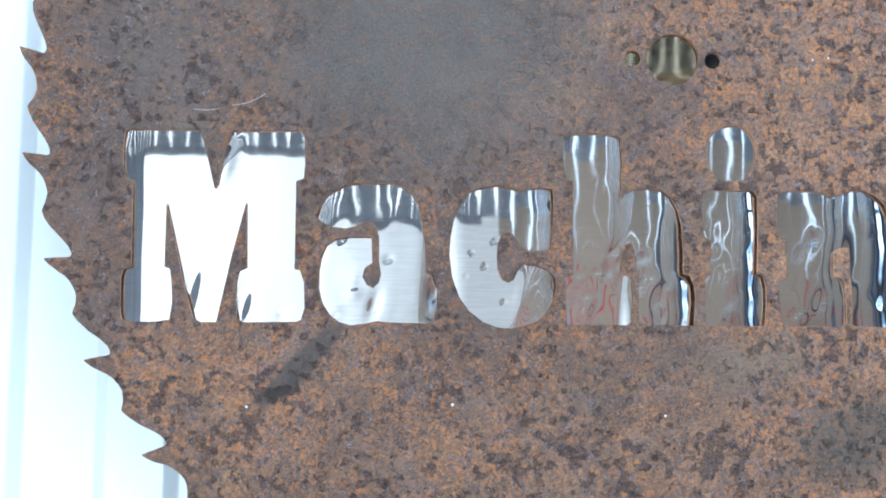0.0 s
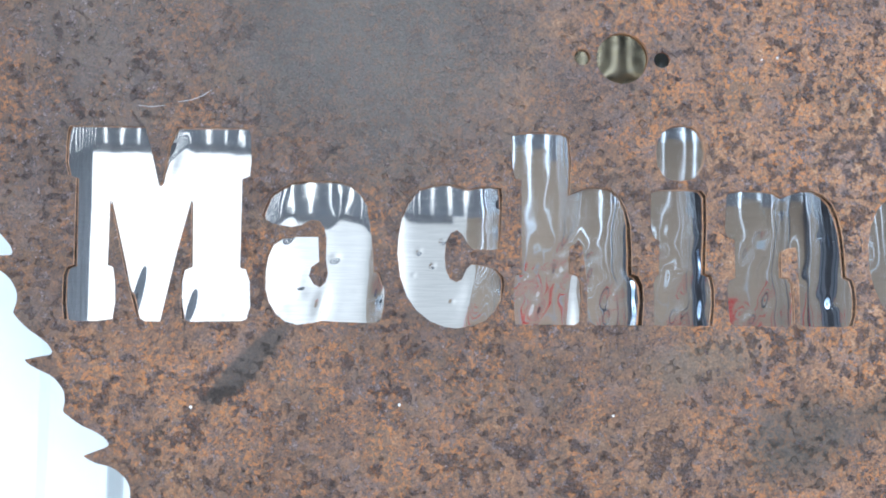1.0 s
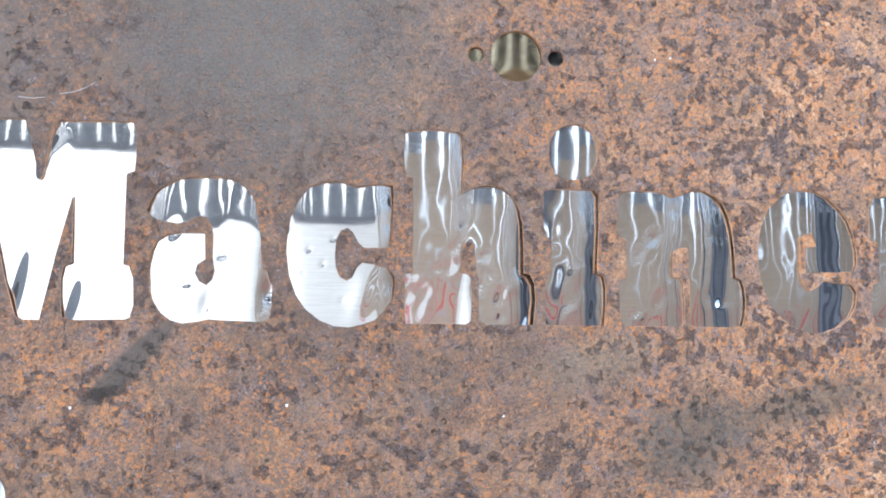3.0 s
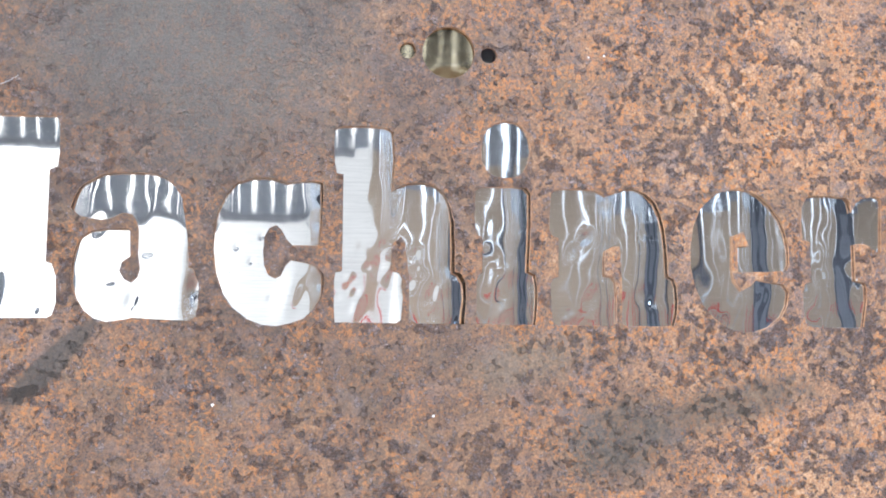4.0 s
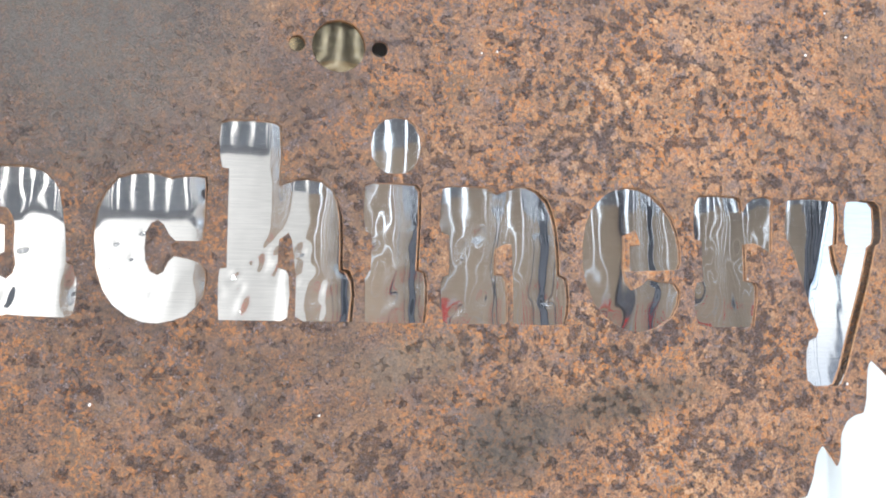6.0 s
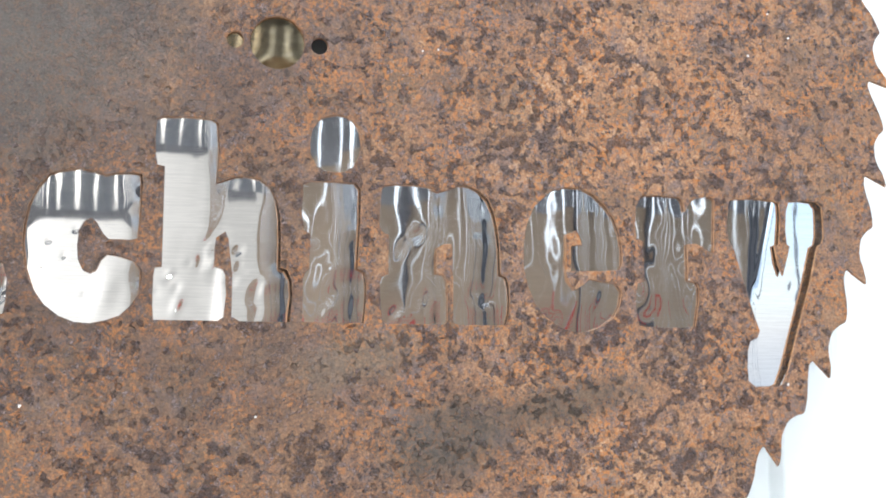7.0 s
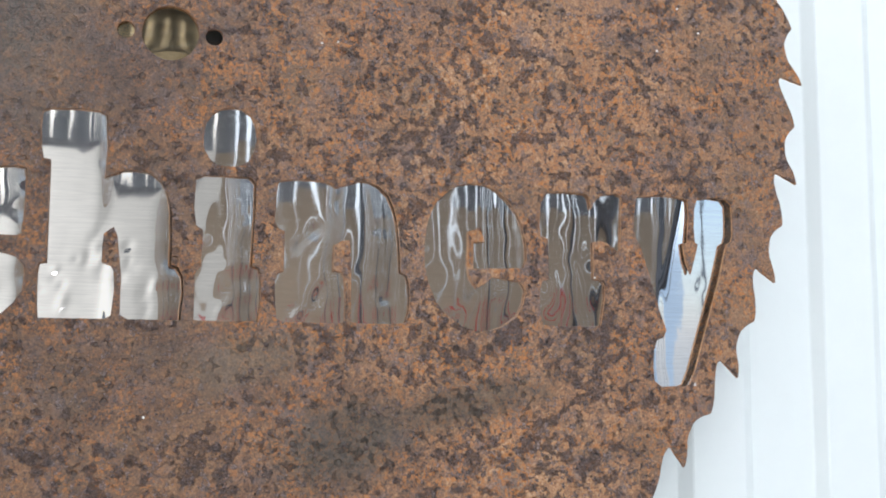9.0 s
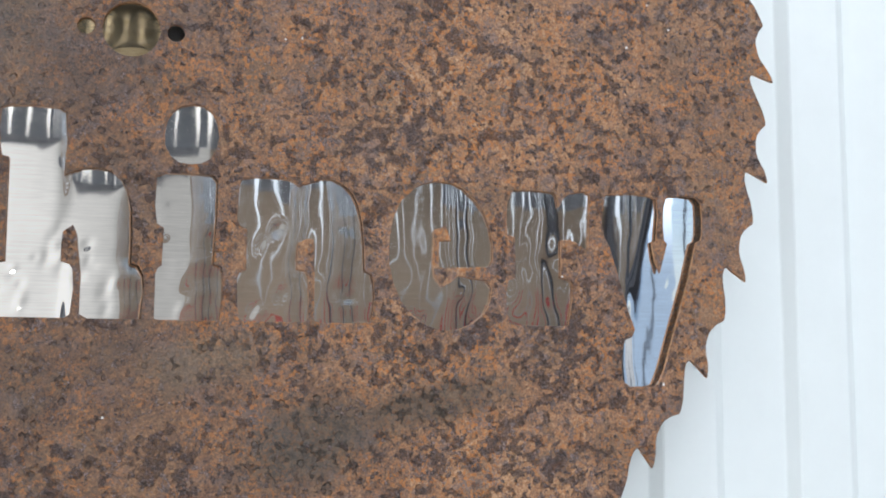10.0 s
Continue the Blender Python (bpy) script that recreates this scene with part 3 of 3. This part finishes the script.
    panel(["e"], 55, blade, "letter e of polished rippled sheet steel", amp=1.1, deep=4, mottle=0.00006, creases=((0.300, 0.010, 0.05),))
    panel(["r"], 89, blade, "letter r of polished rippled sheet steel", amp=1.2, tilt_x=-0.03, mottle=0.00016, creases=((0.385, 0.014, 0.03),))
    panel(["y"], 144, blade, "letter y of polished sheet steel curled at the rim", amp=1.1, tilt_x=-0.030, curl=0.118, creases=((0.463, 0.004, 0.06),))
    # the same bright sheet shows behind the arbor hole
    GLYPHS["hub"] = [(x - 0.009, z) for x, z in disc(0, 0, 0.034)]
    mirror_panel("hub_sheet", ["hub"], 7, blade, "tarnished olive metal sheet behind the arbor hole", amp=0.3, tilts=((9, -0.041, 0),), extra=((0.0, -0.034, 0.030, 0.53, 0.00068),), material=TARNISHED)
    # stand-offs that hold the blade off the wall
    for x, z in ((-0.30, 0.32), (0.30, 0.32), (-0.2, -0.45), (0.2, -0.45)):
        bm = bmesh.new()
        bmesh.ops.create_cone(bm, cap_ends=True, segments=20, radius1=0.012, radius2=0.012, depth=0.07,
                              matrix=pose(x, THICK + 0.035, z, 90))
        part("stand_off", bm, STEEL, blade)
    # raised scabs of rust, thickest over the orange part
    part("rust_scab", scabs(rng), CRUST, blade, "dark crumbling scabs of rust", smooth=True)["kind"] = "stuff"
    # flakes of white paint and a bright scratch
    for x, z, r in ((-0.396, -0.330, 0.0021), (-0.208, -0.327, 0.0022), (0.134, 0.001, 0.0017), (0.149, 0.003, 0.0017), (0.462, 0.018, 0.0022),
                    (0.506, 0.039, 0.0020), (0.484, 0.062, 0.0017), (0.495, -0.305, 0.0020), (0.395, -0.206, 0.0015), (-0.012, -0.336, 0.0018)):
        bm = bmesh.new()
        bmesh.ops.create_icosphere(bm, subdivisions=1, radius=r * 0.7)
        for v in bm.verts:
            v.co = Vector((v.co.x * rng.uniform(0.7, 1.25) + x, v.co.y * 0.25, v.co.z * rng.uniform(0.6, 1.3) + z))
        part("paint_fleck", bm, FLECK, blade, "white fleck of paint")
    for pts in (((-0.416, -0.049), (-0.404, -0.047), (-0.394, -0.043), (-0.385, -0.037)), ((-0.452, -0.053), (-0.440, -0.054), (-0.428, -0.0525))):
        bm = bmesh.new()
        prev = None
        for i, (x, z) in enumerate(pts):
            w = 0.0005 if 0 < i < len(pts) - 1 else 0.0003
            ring = [bm.verts.new(c) for c in ((x, 0.0004, z - w), (x, -0.0003, z - w * 0.6), (x, -0.0003, z + w * 0.6), (x, 0.0004, z + w))]
            if prev:
                for a in range(3):
                    bm.faces.new((prev[a], ring[a], ring[a + 1], prev[a + 1]))
            prev = ring
        part("scratch", bm, STEEL, blade, "pale bright scratch")
    return blade


# ---- the room ----
def ribbed(name, x0, x1, y, z0, z1, material, parent, pitch, low, top, depth, phase, facing, label=""):
    """A sheet of trapezoid-ribbed metal: low is the width at the foot of each rib, top that at its crest."""
    xs = [(x0, 0.0)]
    k = math.ceil((x0 - phase) / pitch)
    while phase + k * pitch + low < x1:
        c = phase + k * pitch + low / 2
        if c - low / 2 > x0:
            for dx, d in ((-low / 2, 0), (-low / 2 + 0.002, 0.001), (-top / 2 - 0.002, depth - 0.001), (-top / 2, depth), (top / 2, depth), (top / 2 + 0.002, depth - 0.001),
                          (low / 2 - 0.002, 0.001), (low / 2, 0)):
                xs.append((c + dx, d))
        k += 1
    xs.append((x1, 0.0))
    bm = bmesh.new()
    rows = [[bm.verts.new((x, y + facing * d + off, z)) for x, d in xs] for z, off in ((z0, 0), (z1, 0), (z1, -facing * 0.03), (z0, -facing * 0.03))]
    for a, b in ((0, 1), (1, 2), (2, 3), (3, 0)):
        for i in range(len(xs) - 1):
            bm.faces.new((rows[a][i], rows[a][i + 1], rows[b][i + 1], rows[b][i]))
    for i in (0, -1):
        bm.faces.new([rows[a][i] for a in range(4)])
    return part(name, bm, material, parent, label)


def setting(name, label, category):
    return tagged(new(name), label, category, kind="structure")


def build_room():
    # the wall that carries the blade: white ribbed sheets side by side
    wall = setting("wall_front", "white painted ribbed sheet metal wall", "wall")
    x = 0.637 - 8 * 0.915
    while x < EAST - 0.01:
        ribbed("wall_panel", x, min(x + 0.915, EAST), 0.08, 0.0, ROOF, WHITE, wall, 0.1525, 0.084, 0.056, 0.010, 0.665, -1)
        x += 0.915
    boxed("wall_core", (WEST, EAST, 0.115, 0.20, 0, ROOF), WHITE, wall)
    floor = boxed("floor", (WEST - 0.1, EAST + 0.1, BACK - 1.5, 0.2, -0.15, 0.0), CONCRETE)
    tagged(floor, "worn grey concrete workshop floor", "floor", kind="structure")
    # unseen ceiling with three openings for the added roof lamps
    ceiling = setting("ceiling", "unseen grey ribbed roof sheet with openings for added lamps", "ceiling")
    xs = [WEST - 0.1] + [v for cx, _ in ADDED_ROOF_LIGHTS for v in (cx - 0.7, cx + 0.7)] + [EAST + 0.1]
    bm = bmesh.new()
    for i in range(0, len(xs), 2):
        box(bm, xs[i], xs[i + 1], BACK - 0.2, 0.2, ROOF, ROOF + 0.12)
    for cx, cy in ADDED_ROOF_LIGHTS:
        box(bm, cx - 0.7, cx + 0.7, cy + 4.5, 0.2, ROOF, ROOF + 0.12)
        box(bm, cx - 0.7, cx + 0.7, BACK - 0.2, cy - 4.5, ROOF, ROOF + 0.12)
    part("roof_sheet", bm, CEILING, ceiling)
    # side walls
    west = boxed("wall_west", (WEST - 0.12, WEST, BACK - 0.1, 0.2, 0, ROOF), TAUPE)
    tagged(west, "taupe painted metal side wall", "wall", kind="structure")
    # opening and thin bars are added, to streak the reflection in the y
    east = setting("wall_east", "dark blue-grey side wall with an added wide glowing opening and thin bars", "wall")
    for span in ((EAST, EAST + 0.12, BACK - 0.1, -10.4, 0, ROOF), (EAST, EAST + 0.12, -6.8, 0.2, 0, ROOF),
                 (EAST, EAST + 0.12, -10.4, -6.8, 0, 0.8), (EAST, EAST + 0.12, -10.4, -6.8, 3.8, ROOF)):
        boxed("wall_piece", span, DARK_BOARD, east)
    for k in range(4):
        y = -10.4 + 0.45 + k * 0.88
        boxed("streak_bar", (EAST - 0.01, EAST + 0.03, y, y + 0.014 + 0.008 * (k % 3), 0.8, 3.8), PALE_BOARD, east)
    # far wall: dark siding, a tall doorway, and upright gapped boards, taupe below, shade toned blue-grey above
    far = setting("wall_far", "gapped boards, taupe below and shade toned blue-grey above, beside an open doorway", "wall")
    DL, DR, DT = -3.40, 0.40, 3.45
    gap, wide_gap, pitch = 0.019, 0.031, 0.168
    ribbed("siding", -4.9, DL, BACK, 0, DT, PALE_BOARD, far, 0.24, 0.06, 0.03, 0.02, 0.0, 1)
    ribbed("siding", WEST, -4.9, BACK, 0, DT, DARK_BOARD, far, 0.24, 0.06, 0.03, 0.02, 0.0, 1)
    boxed("lintel", (DL, DR, BACK - 0.06, BACK + 0.02, DT - 0.08, DT), SHADED_BOARD, far)
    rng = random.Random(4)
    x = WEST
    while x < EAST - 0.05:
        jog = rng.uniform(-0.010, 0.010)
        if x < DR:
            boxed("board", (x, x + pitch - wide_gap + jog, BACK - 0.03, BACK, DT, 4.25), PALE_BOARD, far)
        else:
            # top shade is put into the colour, above a line that wanders from board to board
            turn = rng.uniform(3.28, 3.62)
            # boards at the far right are darkened to give dark strips in the reflections
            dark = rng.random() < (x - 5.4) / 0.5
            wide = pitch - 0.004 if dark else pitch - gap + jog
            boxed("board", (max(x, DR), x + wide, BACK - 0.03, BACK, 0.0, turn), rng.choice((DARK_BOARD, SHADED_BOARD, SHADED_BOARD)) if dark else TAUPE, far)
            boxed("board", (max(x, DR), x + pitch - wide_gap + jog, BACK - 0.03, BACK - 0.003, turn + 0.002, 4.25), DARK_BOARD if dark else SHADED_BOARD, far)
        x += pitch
    # an unseen deep shelf, added under the roof to shade the top of the wall
    boxed("added_shade_shelf", (WEST, EAST, BACK - 0.1, BACK + 2.4, 4.252, 4.31), DARK_BOARD, far)
    # dark columns added in front of the siding, for dark bands in the reflections
    for x, w in ((2.05, 0.07), (4.05, 0.07)):
        column = boxed("added_dark_column", (x, x + w, BACK + 0.06, BACK + 0.20, 0.0, 4.248), DARK_BOARD, None, 0.01)
        tagged(column, "added dark blue-grey column for dark bands in the mirror letters", "column", "columns along the far wall")
    backdrop = boxed("backdrop", (WEST - 2, EAST + 2, BACK - 1.45, BACK - 1.40, -0.1, ROOF + 1), DAYLIGHT)
    tagged(backdrop, "bright hazy daylight outside the doorway", "daylight", kind="structure")
    # red posts added along the far wall, for red streaks low in the reflections
    for i in range(30):
        x = 0.48 + i * 0.185 + rng.uniform(-0.04, 0.04)
        post = boxed("added_red_post", (x, x + 0.026, BACK + 0.35, BACK + 0.37, 0.0, 2.22 + 0.40 * rng.uniform(-1, 1) * rng.random()), RED, None, 0.004)
        tagged(post, "added thin red post for red streaks in the mirror letters", "post", "posts along the far wall")


build_room()
build_blade()
